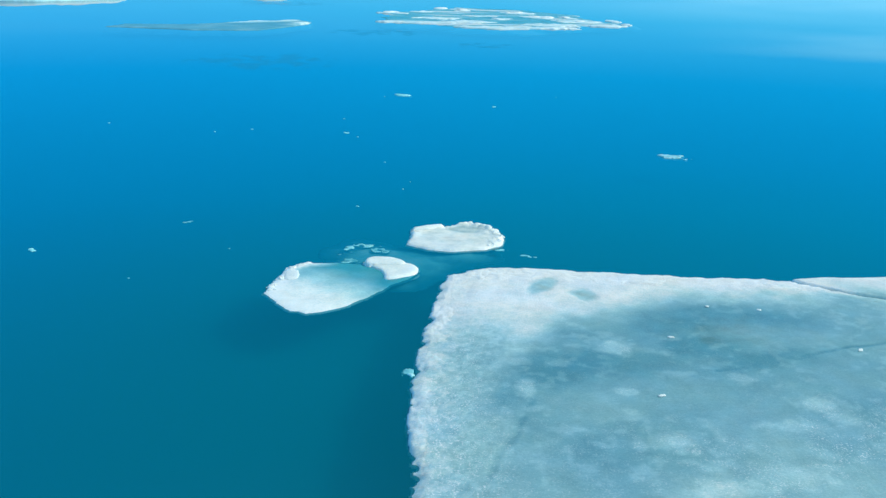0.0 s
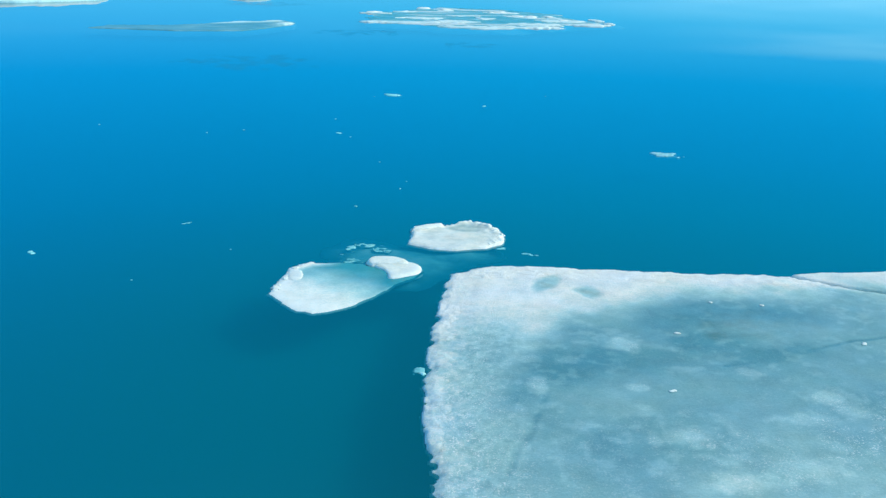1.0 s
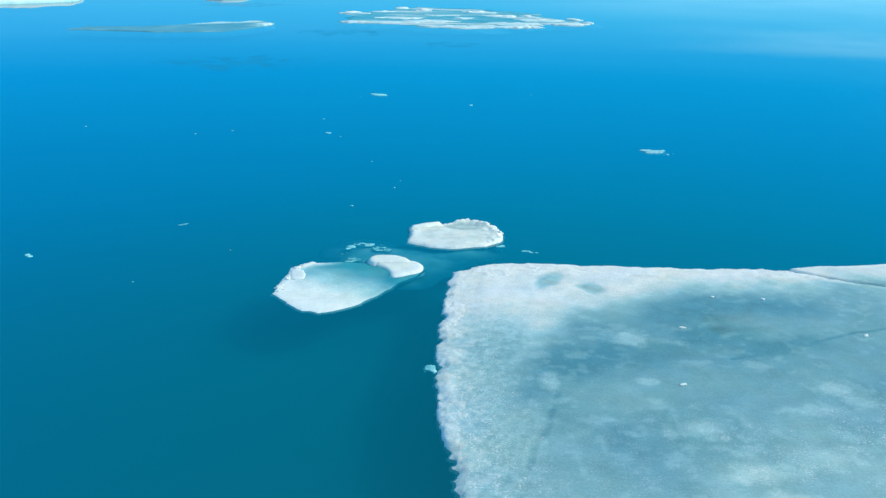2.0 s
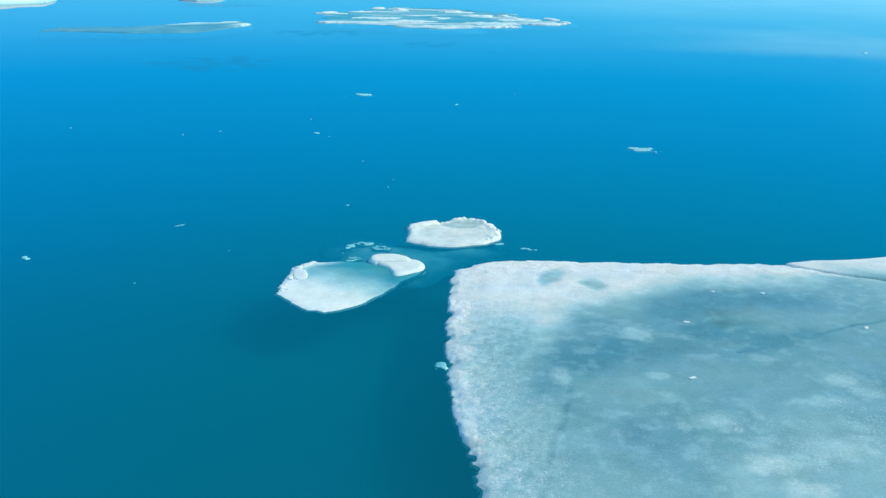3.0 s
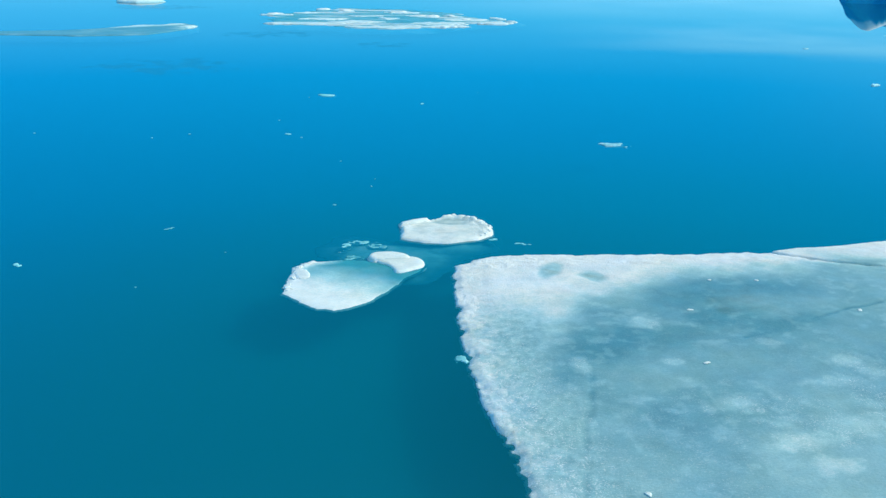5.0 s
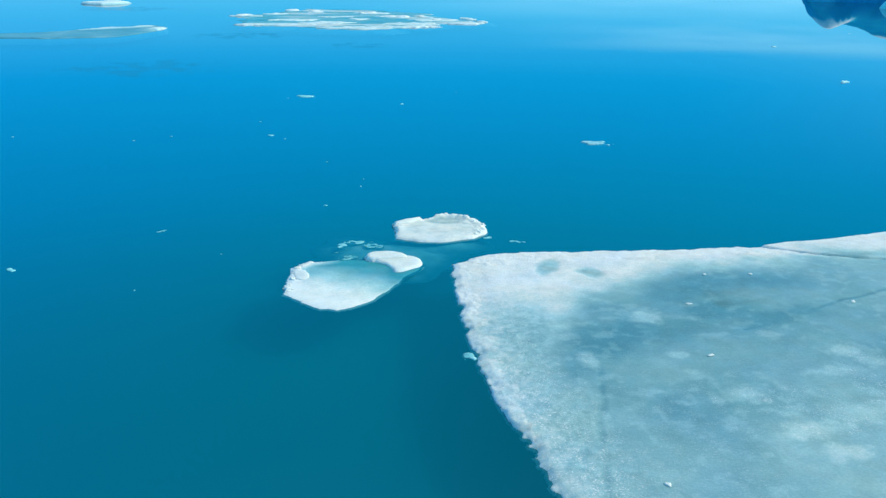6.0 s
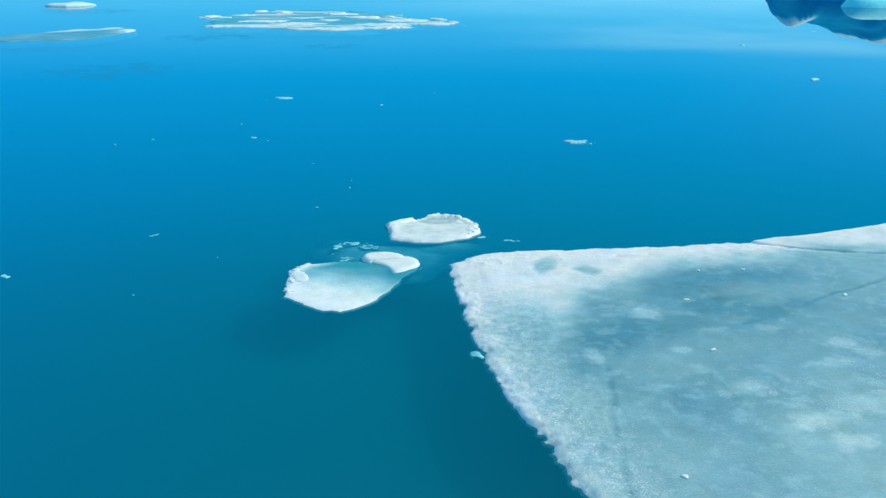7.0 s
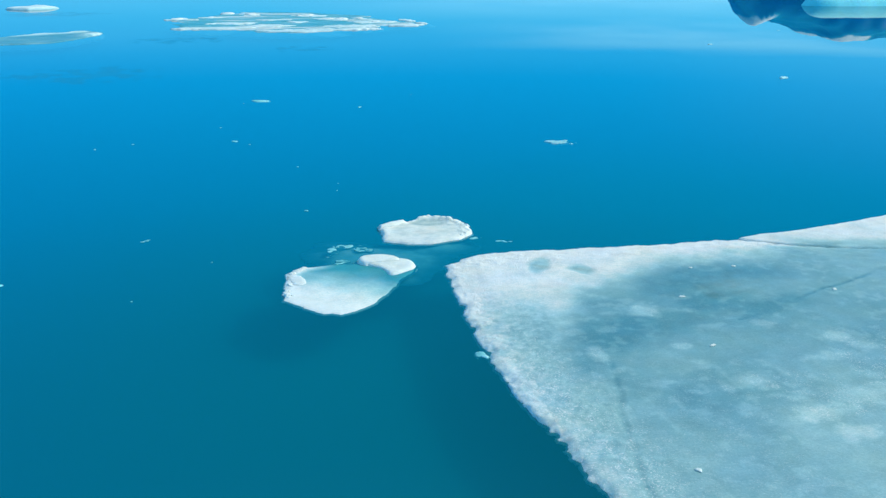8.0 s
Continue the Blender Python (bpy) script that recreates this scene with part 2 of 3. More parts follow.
def water_material():
    """Milky glacial water: a calm mirror over a cloudy, slightly clear body, with wind ripples in patches."""
    m, t, out = material("glacial_water")
    at = node(t, "TexCoord")
    swell = noise_node(t, at, 0.55, 3.0)
    ripple = noise_node(t, at, 5.0, 3.0)
    spread = t.nodes.new("ShaderNodeMapping")
    spread.inputs["Scale"].default_value = (0.9, 0.55, 0.1)
    link(t, at, "Object", spread, "Vector")
    gust = node(t, "TexNoise", Scale=1.0, Detail=6.0, Roughness=0.7)
    link(t, spread, "Vector", gust, "Vector")
    patch = node(t, "MapRange")
    patch.inputs["From Min"].default_value, patch.inputs["From Max"].default_value = 0.53, 0.61
    reach = None
    for cx, cy, wide in ((-9.3, 46.5, 5.5), (-5.2, 67.0, 4.5), (-18.0, 104.0, 7.0), (2.4, 58.6, 3.0)):      # where the gusts touch down
        away = t.nodes.new("ShaderNodeVectorMath")
        away.operation = "DISTANCE"
        away.inputs[1].default_value = (cx, cy, 0.0)
        link(t, at, "Object", away, 0)
        here = graded(t, away, "Value", 0.3 * wide, 1.5 * wide, 0.08, -0.25)
        reach = here if reach is None else math_node(t, "MAXIMUM", (reach, 0), (here, 0))
    windy = t.nodes.new("ShaderNodeMath")
    windy.operation = "ADD"
    link(t, gust, "Fac", windy, 0)
    link(t, reach, 0, windy, 1)
    link(t, windy, "Value", patch, "Value")
    b1 = node(t, "Bump", Strength=0.01, Distance=0.05)
    link(t, swell, "Fac", b1, "Height")
    b2 = node(t, "Bump", Distance=0.008)
    calm = t.nodes.new("ShaderNodeMath")
    calm.operation = "MULTIPLY"
    calm.inputs[1].default_value = 1.0
    link(t, patch, "Result", calm, 0)
    link(t, calm, "Value", b2, "Strength")
    link(t, ripple, "Fac", b2, "Height")
    link(t, b1, "Normal", b2, "Normal")
    tone = noise_node(t, at, 0.06, 3.0)
    milk = t.nodes.new("ShaderNodeValToRGB")
    milk.color_ramp.elements[0].position, milk.color_ramp.elements[1].position = 0.3, 0.7
    milk.color_ramp.elements[0].color = (0.0003, 0.172, 0.250, 1)
    milk.color_ramp.elements[1].color = (0.0003, 0.187, 0.270, 1)
    link(t, tone, "Fac", milk, "Fac")
    body = node(t, "BsdfDiffuse")
    link(t, lens_blue(t, at, milk), "Vector", body, "Color")
    clear = node(t, "BsdfTransparent")
    clear.inputs["Color"].default_value = (0.55, 0.92, 0.96, 1)
    depth = node(t, "MixShader", Fac=0.48)
    link(t, body, "BSDF", depth, 1)
    link(t, clear, "BSDF", depth, 2)
    mirror = node(t, "BsdfGlossy", Roughness=0.006)
    link(t, b2, "Normal", mirror, "Normal")
    facing = node(t, "LayerWeight", Blend=0.5)
    link(t, b1, "Normal", facing, "Normal")
    steep = t.nodes.new("ShaderNodeMath")
    steep.operation = "POWER"
    steep.inputs[1].default_value = 5.4
    link(t, facing, "Facing", steep, 0)
    fresnel = node(t, "MapRange")
    fresnel.inputs["To Min"].default_value = 0.02
    link(t, steep, "Value", fresnel, "Value")
    mix = node(t, "MixShader")
    duller = node(t, "MapRange")         # ruffled water mirrors less at a low angle
    duller.inputs["To Min"].default_value, duller.inputs["To Max"].default_value = 1.0, 0.80
    link(t, patch, "Result", duller, "Value")
    gloss = t.nodes.new("ShaderNodeMath")
    gloss.operation = "MULTIPLY"
    link(t, fresnel, "Result", gloss, 0)
    link(t, duller, "Result", gloss, 1)
    link(t, gloss, "Value", mix, "Fac")
    link(t, depth, "Shader", mix, 1)
    link(t, mirror, "BSDF", mix, 2)
    link(t, mix, "Shader", out, "Surface")
    return m


def deep_material():
    m, t, out = material("deep_water")
    at = node(t, "TexCoord")
    tone = noise_node(t, at, 0.08, 3.0)
    milk = t.nodes.new("ShaderNodeValToRGB")
    milk.color_ramp.elements[0].color = (0.0005, 0.268, 0.375, 1)
    milk.color_ramp.elements[1].color = (0.0005, 0.288, 0.40, 1)
    link(t, tone, "Fac", milk, "Fac")
    body = node(t, "BsdfPrincipled", Roughness=1.0)      # silt scatters the light far to the sides
    body.subsurface_method = "BURLEY"
    body.inputs["Specular IOR Level"].default_value = 0.0
    body.inputs["Subsurface Weight"].default_value = 1.0
    body.inputs["Subsurface Radius"].default_value = (0.6, 1.0, 1.0)
    body.inputs["Subsurface Scale"].default_value = 2.4
    link(t, lens_blue(t, at, milk), "Vector", body, "Base Color")
    link(t, body, "BSDF", out, "Surface")
    return m


WATER, DEEP = water_material(), deep_material()


# ---------------------------------------------------------------- shaping tools
def _hash(ix, iy, seed):
    h = (ix.astype(np.int64) * 374761393 + iy.astype(np.int64) * 668265263 + seed * 2147483647) & 0xFFFFFFFF
    h = ((h ^ (h >> 13)) * 1274126177) & 0xFFFFFFFF
    return ((h ^ (h >> 16)) & 0xFFFFFF) / float(0xFFFFFF)


def value_noise(x, y, seed=0):
    """Smooth noise from 0 to 1, one lump a metre."""
    ix, iy = np.floor(x), np.floor(y)
    u, v = x - ix, y - iy
    u, v = u * u * (3 - 2 * u), v * v * (3 - 2 * v)
    a, b = _hash(ix, iy, seed), _hash(ix + 1, iy, seed)
    c, d = _hash(ix, iy + 1, seed), _hash(ix + 1, iy + 1, seed)
    return (a * (1 - u) + b * u) * (1 - v) + (c * (1 - u) + d * u) * v


def fbm(x, y, size, seed=0, octaves=4):
    """Layered noise from 0 to 1 with lumps of about size metres."""
    total, weight, amp = 0.0, 0.0, 1.0
    for k in range(octaves):
        s = 2 ** k / size
        total = total + amp * value_noise(x * s + 17.3 * k, y * s - 9.1 * k, seed + k)
        weight += amp
        amp *= 0.5
    return total / weight


def ramp(lo, hi, x):
    s = np.clip((x - lo) / (hi - lo), 0, 1)
    return s * s * (3 - 2 * s)


def inside_by(x, y, poly):
    """Metres by which points lie inside a closed outline; negative outside."""
    best = np.full(x.shape, 1e9)
    odd = np.zeros(x.shape, bool)
    n = len(poly)
    for i in range(n):
        (x0, y0), (x1, y1) = poly[i], poly[(i + 1) % n]
        ex, ey = x1 - x0, y1 - y0
        s = np.clip(((x - x0) * ex + (y - y0) * ey) / (ex * ex + ey * ey), 0, 1)
        best = np.minimum(best, (x - x0 - s * ex) ** 2 + (y - y0 - s * ey) ** 2)
        if y0 != y1:
            odd ^= ((y0 > y) != (y1 > y)) & (x < x0 + (y - y0) * ex / ey)
    return np.where(odd, 1, -1) * np.sqrt(best)


def off_line(x, y, line):
    """Metres from points to an open line."""
    best = np.full(x.shape, 1e9)
    for (x0, y0), (x1, y1) in zip(line, line[1:]):
        ex, ey = x1 - x0, y1 - y0
        s = np.clip(((x - x0) * ex + (y - y0) * ey) / (ex * ex + ey * ey), 0, 1)
        best = np.minimum(best, (x - x0 - s * ex) ** 2 + (y - y0 - s * ey) ** 2)
    return np.sqrt(best)


def steps(*spans):
    """Grid lines from spans of (start, end, step)."""
    out = [np.arange(a, b, s) for a, b, s in spans]
    return np.concatenate(out)


def shell(name, xs, ys, shape, mat, bottom, keep=-0.02, crisp=False):
    """A solid block of ice on a grid. shape(x, y) gives the metres inside the outline, the height, the wetness
    and, for some, the frost. Its sides reach down to bottom."""
    gx, gy = np.meshgrid(xs, ys)
    inside, z, wet, *more = shape(gx, gy)
    z = np.maximum(z, bottom + 0.003)
    solid = inside > keep
    cell = solid[:-1, :-1] | solid[1:, :-1] | solid[:-1, 1:] | solid[1:, 1:]
    ny, nx = gx.shape
    idx = np.arange(nx * ny).reshape(ny, nx)
    a, b, c, d = idx[:-1, :-1][cell], idx[:-1, 1:][cell], idx[1:, 1:][cell], idx[1:, :-1][cell]
    quads = np.stack([a, b, c, d], 1)
    used = np.unique(quads)
    new_id = np.full(nx * ny, -1)
    new_id[used] = np.arange(len(used))
    quads = new_id[quads]
    top = np.stack([gx.ravel()[used], gy.ravel()[used], z.ravel()[used]], 1)
    edges = np.concatenate([quads[:, [0, 1]], quads[:, [1, 2]], quads[:, [2, 3]], quads[:, [3, 0]]])
    rim = {}
    for p, q in edges.tolist():
        if (q, p) in rim:
            del rim[(q, p)]
        else:
            rim[(p, q)] = True
    n = len(used)
    low = top.copy()
    low[:, 2] = bottom
    sides = [(q, p, p + n, q + n) for p, q in rim]
    me = bpy.data.meshes.new(name)
    me.from_pydata(np.concatenate([top, low]).tolist(), [], quads.tolist() + (quads[:, ::-1] + n).tolist() + sides)
    for key, field in zip(("wet", "frost"), (wet, *more)):
        layer = me.attributes.new(key, "FLOAT", "POINT")
        w = np.clip(field.ravel()[used], 0, 1)
        layer.data.foreach_set("value", np.concatenate([w, w]).astype(np.float32))
    me.polygons.foreach_set("use_smooth", [True] * (2 * len(quads)) + [not crisp] * len(sides))
    me.materials.append(mat)
    me.update()
    return me


def lift(inside, top, round_off, slope=2.5):
    """A rounded brow at the edge, a worn side below it."""
    return np.where(inside > 0, top * (1 - np.exp(-np.maximum(inside, 0) / round_off)), inside * slope)


def thing(name, label, category, group="", at=(0, 0, 0)):
    ob = tagged(new(name), label, category, group)
    ob.location = at
    return ob


def part(name, me, parent, label=""):
    ob = new(name, me)
    ob.parent = parent
    if label:
        tagged(ob, label)
    return ob


# ---------------------------------------------------------------- water
def sheet(name, z, mat, label):
    rings = [0, 30, 120, 500, 2400]
    bm = bmesh.new()
    lines = sorted({s * r for r in rings for s in (-1, 1)})
    grid = [[bm.verts.new((x, y + 20, z)) for x in lines] for y in lines]
    for j in range(len(lines) - 1):
        for i in range(len(lines) - 1):
            bm.faces.new((grid[j][i], grid[j][i + 1], grid[j + 1][i + 1], grid[j + 1][i]))
    me = bpy.data.meshes.new(name)
    bm.to_mesh(me)
    bm.free()
    me.materials.append(mat)
    return tagged(new(name, me), label, "water", kind="structure")


sheet("water", 0.0, WATER, "calm turquoise glacial lagoon water with faint wind ripples")
sheet("water_depth", -0.70, DEEP, "cloudy deep turquoise water under the surface")

# ---------------------------------------------------------------- the large floe
FLOE = [(-0.14, 4.2), (-0.22, 8.2), (-0.33, 9.5), (-0.31, 10.6), (-0.26, 11.5), (-0.11, 12.8), (-0.02, 13.9), (0.12, 14.45),
        (0.62, 14.86), (1.4, 14.93), (3.0, 14.76), (5.0, 14.66), (5.5, 14.70), (5.95, 14.55), (6.6, 14.10), (7.3, 13.78),
        (8.3, 13.45), (12.0, 12.6), (13.0, 9.0), (11.0, 5.0), (5.0, 3.6)]
SLIVER = [(5.99, 14.66), (6.63, 14.17), (7.33, 13.83), (8.32, 13.49), (12.0, 12.64), (14.0, 13.6), (13.2, 16.4), (9.87, 15.44),
          (8.4, 15.07), (7.1, 14.83), (6.6, 14.82)]
FLOE = [(x + 0.012 * (x + 1.9), y * 1.012) for x, y in FLOE]          # the brow lies low over the water
SLIVER = [(x + 0.012 * (x + 1.9), y * 1.012) for x, y in SLIVER]
CRACK_SOUTH = [(1.17, 10.15), (0.99, 9.61), (0.77, 8.99), (0.56, 8.31), (0.31, 7.46), (0.0, 6.5)]
CRACK_EAST = [(9.5, 13.4), (7.76, 12.65), (6.44, 12.09), (5.68, 11.84), (4.97, 11.51), (4.28, 11.14), (3.7, 10.98)]


def ragged(x, y, d, big, small, seed):
    """The outline broken by bites and crumbs."""
    bites = fbm(x, y, 0.55, seed, 3) - 0.5
    teeth = np.abs(value_noise(x * 4.6, y * 4.6, seed + 5) - 0.5) * 2
    crumbs = np.abs(fbm(x, y, 0.10, seed + 9, 2) - 0.5) * 2
    return d + big * bites - small * (0.9 * teeth + 0.5 * crumbs)


def ellipse(x, y, cx, cy, along, across, turn):
    c, s = math.cos(radians(turn)), math.sin(radians(turn))
    u, v = (x - cx) * c + (y - cy) * s, -(x - cx) * s + (y - cy) * c
    return np.sqrt((u / along) ** 2 + (v / across) ** 2)


# the soaked middle of the floe; the rest is under snow
SOAKED = [(0.05, 3.0), (0.25, 6.5), (0.38, 8.0), (0.55, 9.4), (0.50, 10.4), (0.80, 11.2), (1.65, 12.3), (2.45, 13.15), (3.7, 13.68), (5.6, 13.75),
          (6.6, 14.10), (7.4, 14.05), (14.0, 12.9), (14.0, 3.0)]
# x, y, length, width and turn of the clearest, darkest ice
DARK = [(4.35, 12.95, 1.5, 0.40, -4), (3.40, 12.60, 0.9, 0.50, 14), (2.10, 11.15, 1.3, 0.55, 12), (3.6, 11.8, 0.9, 0.50, 0), (4.45, 11.40, 1.0, 0.34, 22),
        (1.45, 10.75, 0.6, 0.45, 60)]
# x, y, length, width and strength of the pale, cottony patches
PALE = [(2.69, 9.08, 0.27, 0.20, 1.0), (4.67, 10.09, 0.25, 0.22, 0.9), (4.20, 9.50, 0.40, 0.16, 0.6), (2.45, 11.66, 0.30, 0.24, 1.0), (1.10, 10.32, 0.13, 0.26, 0.9),
        (2.35, 10.33, 0.16, 0.10, 0.7), (2.30, 9.75, 0.13, 0.16, 0.6), (2.25, 8.95, 0.10, 0.10, 0.6), (2.95, 8.13, 0.42, 0.20, 0.9), (3.94, 10.77, 0.14, 0.14, 0.6),
        (4.85, 9.70, 0.20, 0.20, 0.7), (3.80, 8.45, 0.45, 0.26, 0.5), (3.05, 7.56, 0.30, 0.22, 0.8), (0.76, 8.80, 0.07, 0.10, 0.6), (1.62, 11.10, 0.16, 0.12, 0.5),
        (1.05, 11.10, 0.14, 0.12, 0.6)]


def large_floe(x, y):
    raw = inside_by(x, y, FLOE)
    d = ragged(x, y, raw, 0.13, 0.09, 3) + 0.075
    west = x + 0.30 - 0.35 * ramp(12.0, 14.5, y)
    north = 14.92 - 0.03 * x - y
    lumps = fbm(x, y, 0.9, 21, 5)
    cotton = fbm(x, y, 0.30, 33, 4)
    tufts = fbm(x, y, 0.16, 37, 3)
    grain = fbm(x, y, 0.065, 47, 2) - 0.5
    near = ramp(10.8, 8.6, y)
    deep_in = inside_by(x, y, SOAKED) + 0.65 * (lumps - 0.5) + 0.30 * (cotton - 0.5)
    slow = 0.60 + 0.06 * ramp(13.4, 12.0, y)
    soak = ramp(-slow, 0.8 * slow, deep_in)
    wet = soak * (0.86 - 0.05 * near - 0.05 * near * ramp(2.0, 4.2, x) + 0.22 * (lumps - 0.5))
    wet = wet - 0.10 * soak * ramp(8.9, 7.6, y)
    wet = wet - 0.09 * soak * ramp(5.0, 7.0, x)
    dark = np.zeros(x.shape)
    for cx, cy, along, across, turn in DARK:
        dark = np.maximum(dark, ramp(1.35, 0.25, ellipse(x, y, cx, cy, along, across, turn) + 0.9 * (lumps - 0.5) + 0.5 * (cotton - 0.5)))
    wet = wet + 0.125 * dark * soak
    pale = np.zeros(x.shape)
    for cx, cy, along, across, strength in PALE:
        pale = np.maximum(pale, strength * ramp(1.35, 0.45, ellipse(x, y, cx, cy, along, across, 0) + 1.8 * (tufts - 0.5) + 0.5 * (cotton - 0.5)))
    wet = wet - 0.30 * pale * soak
    scatter = ramp(0.54, 0.72, tufts) * ramp(0.34, 0.58, lumps)
    wet = wet - (0.13 * scatter + 0.08 * ramp(0.55, 0.75, cotton) * (0.4 + 0.6 * near)) * soak
    band = ramp(2.0, 1.0, west) * ramp(13.5, 11.3, y)
    wet = np.maximum(wet, band * (0.36 + 0.30 * ramp(0.05, 1.0, west) + 0.26 * grain + 0.14 * (tufts - 0.5)))
    wet = wet + (1 - soak) * (0.06 + 0.20 * (cotton - 0.5) + 0.20 * grain + 0.10 * (lumps - 0.5)) * ramp(0.0, 0.25, raw)
    silt = np.maximum(ramp(1.3, 0.5, ellipse(x, y, 1.64, 14.08, 0.48, 0.19, 60) + 0.7 * (cotton - 0.5) + 0.5 * (tufts - 0.5)),
                      ramp(1.3, 0.5, ellipse(x, y, 2.30, 13.74, 0.40, 0.22, 100) + 0.7 * (cotton - 0.5) + 0.5 * (tufts - 0.5)))
    wet = np.maximum(wet, silt * (0.53 + 0.35 * (tufts - 0.5)))
    wobble = 0.20 * (fbm(x, y, 0.7, 51, 4) - 0.5)
    bend = 0.20 * (fbm(x, y, 0.7, 57, 4) - 0.5)
    crack = np.maximum(0.45 * ramp(0.07, 0.01, off_line(x + wobble, y + bend, CRACK_SOUTH)) * ramp(0.20, 0.55, fbm(x, y, 0.5, 59, 3)),
                       0.62 * ramp(0.060, 0.01, off_line(x + wobble, y + bend, CRACK_EAST)) * ramp(0.25, 0.55, fbm(x, y, 0.8, 53, 3)))
    wet = wet + 0.28 * crack
    frost = 0.90 * ramp(1.3, 0.2, west) * ramp(13.3, 12.2, y) + near * (0.12 + 0.60 * ramp(2.4, 4.4, x)) * ramp(0.36, 0.58, lumps) + 0.35 * pale + 0.10
    z = lift(d, 0.022, 0.05, 3.0) + 0.050 * ramp(0.02, 0.6, raw)
    z = z + (0.020 * ramp(0.5, 0.05, raw) + 0.016 * (lumps - 0.5) + 0.016 * (fbm(x, y, 0.10, 61, 3) - 0.5) * ramp(0.9, 0.2, raw)
             - 0.010 * silt - 0.012 * crack) * ramp(0.0, 0.16, d)
    return d, z, wet, frost


xs = steps((-0.8, 1.0, 0.025), (1.0, 7.0, 0.032), (7.0, 9.0, 0.06), (9.0, 13.6, 0.12))
ys = steps((3.2, 6.2, 0.08), (6.2, 13.4, 0.035), (13.4, 15.3, 0.025))
floe = thing("ice_floe", "large flat soaked blue-grey ice floe with a white rim", "ice floe")
part("ice_sheet", shell("ice_sheet", xs, ys, large_floe, ICE, -0.025, -0.01), floe)


def snow_rim(x, y):
    """The snow banked along the two open edges of the floe."""
    d, z, wet, frost = large_floe(x, y)
    wide = 0.32 + 0.30 * ramp(11.5, 14.0, y) + 0.9 * (fbm(x, y, 0.35, 63, 5) - 0.5)
    inner = wide - np.minimum(x + 0.30, 14.92 - 0.03 * x - y)
    cover = np.minimum(inner, d + 0.012)
    bank = np.minimum(0.012, 0.05 * inner - 0.006) + 0.022 * (fbm(x, y, 0.08, 65, 3) - 0.42) * ramp(0.1, 0.3, inner) * ramp(-0.01, 0.08, d)
    return cover, z + bank, wet - 0.10 * ramp(0.0, 0.15, inner), frost


part("snow_rim", shell("snow_rim", steps((-0.7, 1.6, 0.02), (1.6, 7.6, 0.04)), steps((5.5, 12.6, 0.03), (12.6, 15.2, 0.025)), snow_rim, ICE, -0.02, 0.0), floe,
     "white granular snow banked along the edge")


def sliver_floe(x, y):
    raw = inside_by(x, y, SLIVER)
    d = ragged(x, y, raw, 0.04, 0.03, 5) + 0.055
    lumps = fbm(x, y, 0.6, 23, 4)
    crack = off_line(x, y, SLIVER[:5])
    wet = 0.08 + 0.3 * (lumps - 0.5) + (0.60 + 0.5 * (lumps - 0.5)) * ramp(0.75, 0.10, crack + 0.8 * (lumps - 0.5)) * ramp(6.2, 7.6, x)
    z = lift(d, 0.050, 0.015) + 0.03 * (lumps - 0.4) * ramp(0, 0.06, d)
    return d, z, wet


sliver = thing("ice_floe", "narrow white floe split from the large floe by a crack", "ice floe")
part("ice_sheet", shell("ice_sheet", steps((5.7, 10.2, 0.03), (10.2, 14.4, 0.1)), steps((12.3, 16.7, 0.03)), sliver_floe, ICE, -0.03, -0.01), sliver)


# ---------------------------------------------------------------- half-sunk floe and the slab on its corner
SUNK = [(-2.84, 13.55), (-2.80, 14.2), (-2.69, 14.85), (-2.40, 15.15), (-1.9, 15.20), (-1.3, 15.15), (-0.8, 15.0), (-0.40, 14.80),
        (-0.55, 14.42), (-0.85, 14.08), (-1.08, 13.68), (-1.42, 13.15), (-1.78, 12.88), (-2.05, 12.71), (-2.28, 12.82), (-2.58, 13.14)]


def sunk_floe(x, y):
    raw = inside_by(x, y, SUNK)
    d = ragged(x, y, raw, 0.10, 0.05 - 0.03 * ramp(-2.2, -1.4, x), 7)
    lumps = fbm(x, y, 0.5, 25, 4)
    flooded = ramp(-0.45, 1.35, 0.62 * (x + 2.0) + 0.80 * (y - 13.75) + 0.5 * (lumps - 0.5) + 0.15)
    rim = ramp(0.30, 0.05, raw) * ramp(-1.6, -2.4, x)
    north = ramp(0.35, 0.0, raw) * ramp(14.2, 14.9, y) * ramp(-2.3, -1.8, x)
    wet = np.maximum(0.92 * flooded - 0.9 * rim, 0) + 0.12 * (lumps - 0.5) + 0.08 * north + 0.12 * ramp(-1.2, -0.6, x)
    z = lift(d, 0.036 - 0.014 * ramp(14.2, 13.4, y), 0.10, 1.0) - 0.030 * flooded * (1 - rim) * ramp(-0.04, 0.02, d)
    z = z + 0.012 * (lumps - 0.5) * ramp(0, 0.08, d)
    wet = wet + 0.12 * ramp(0.6, 0.1, raw) * ramp(0.7, 1.0, flooded)
    z = np.where(d > 0, np.maximum(z, 0.005 * ramp(0, 0.03, d)), z)
    return d, z, wet


sunk = thing("ice_floe", "small white floe, half flooded with pale turquoise meltwater", "ice floe")
part("ice_sheet", shell("ice_sheet", steps((-3.1, -0.1, 0.022)), steps((12.4, 15.5, 0.03)), sunk_floe, FLOODED_ICE, -0.02, -0.01), sunk)
FOOT = [(-1.95, 14.6), (-1.85, 15.4), (-1.85, 16.0), (-1.6, 16.45), (-1.1, 16.3), (-0.6, 16.1), (-0.1, 16.0), (0.6, 16.1), (0.75, 15.85), (0.30, 15.45), (-0.15, 15.05),
        (-0.45, 14.6), (-0.75, 14.3), (-1.5, 14.5)]


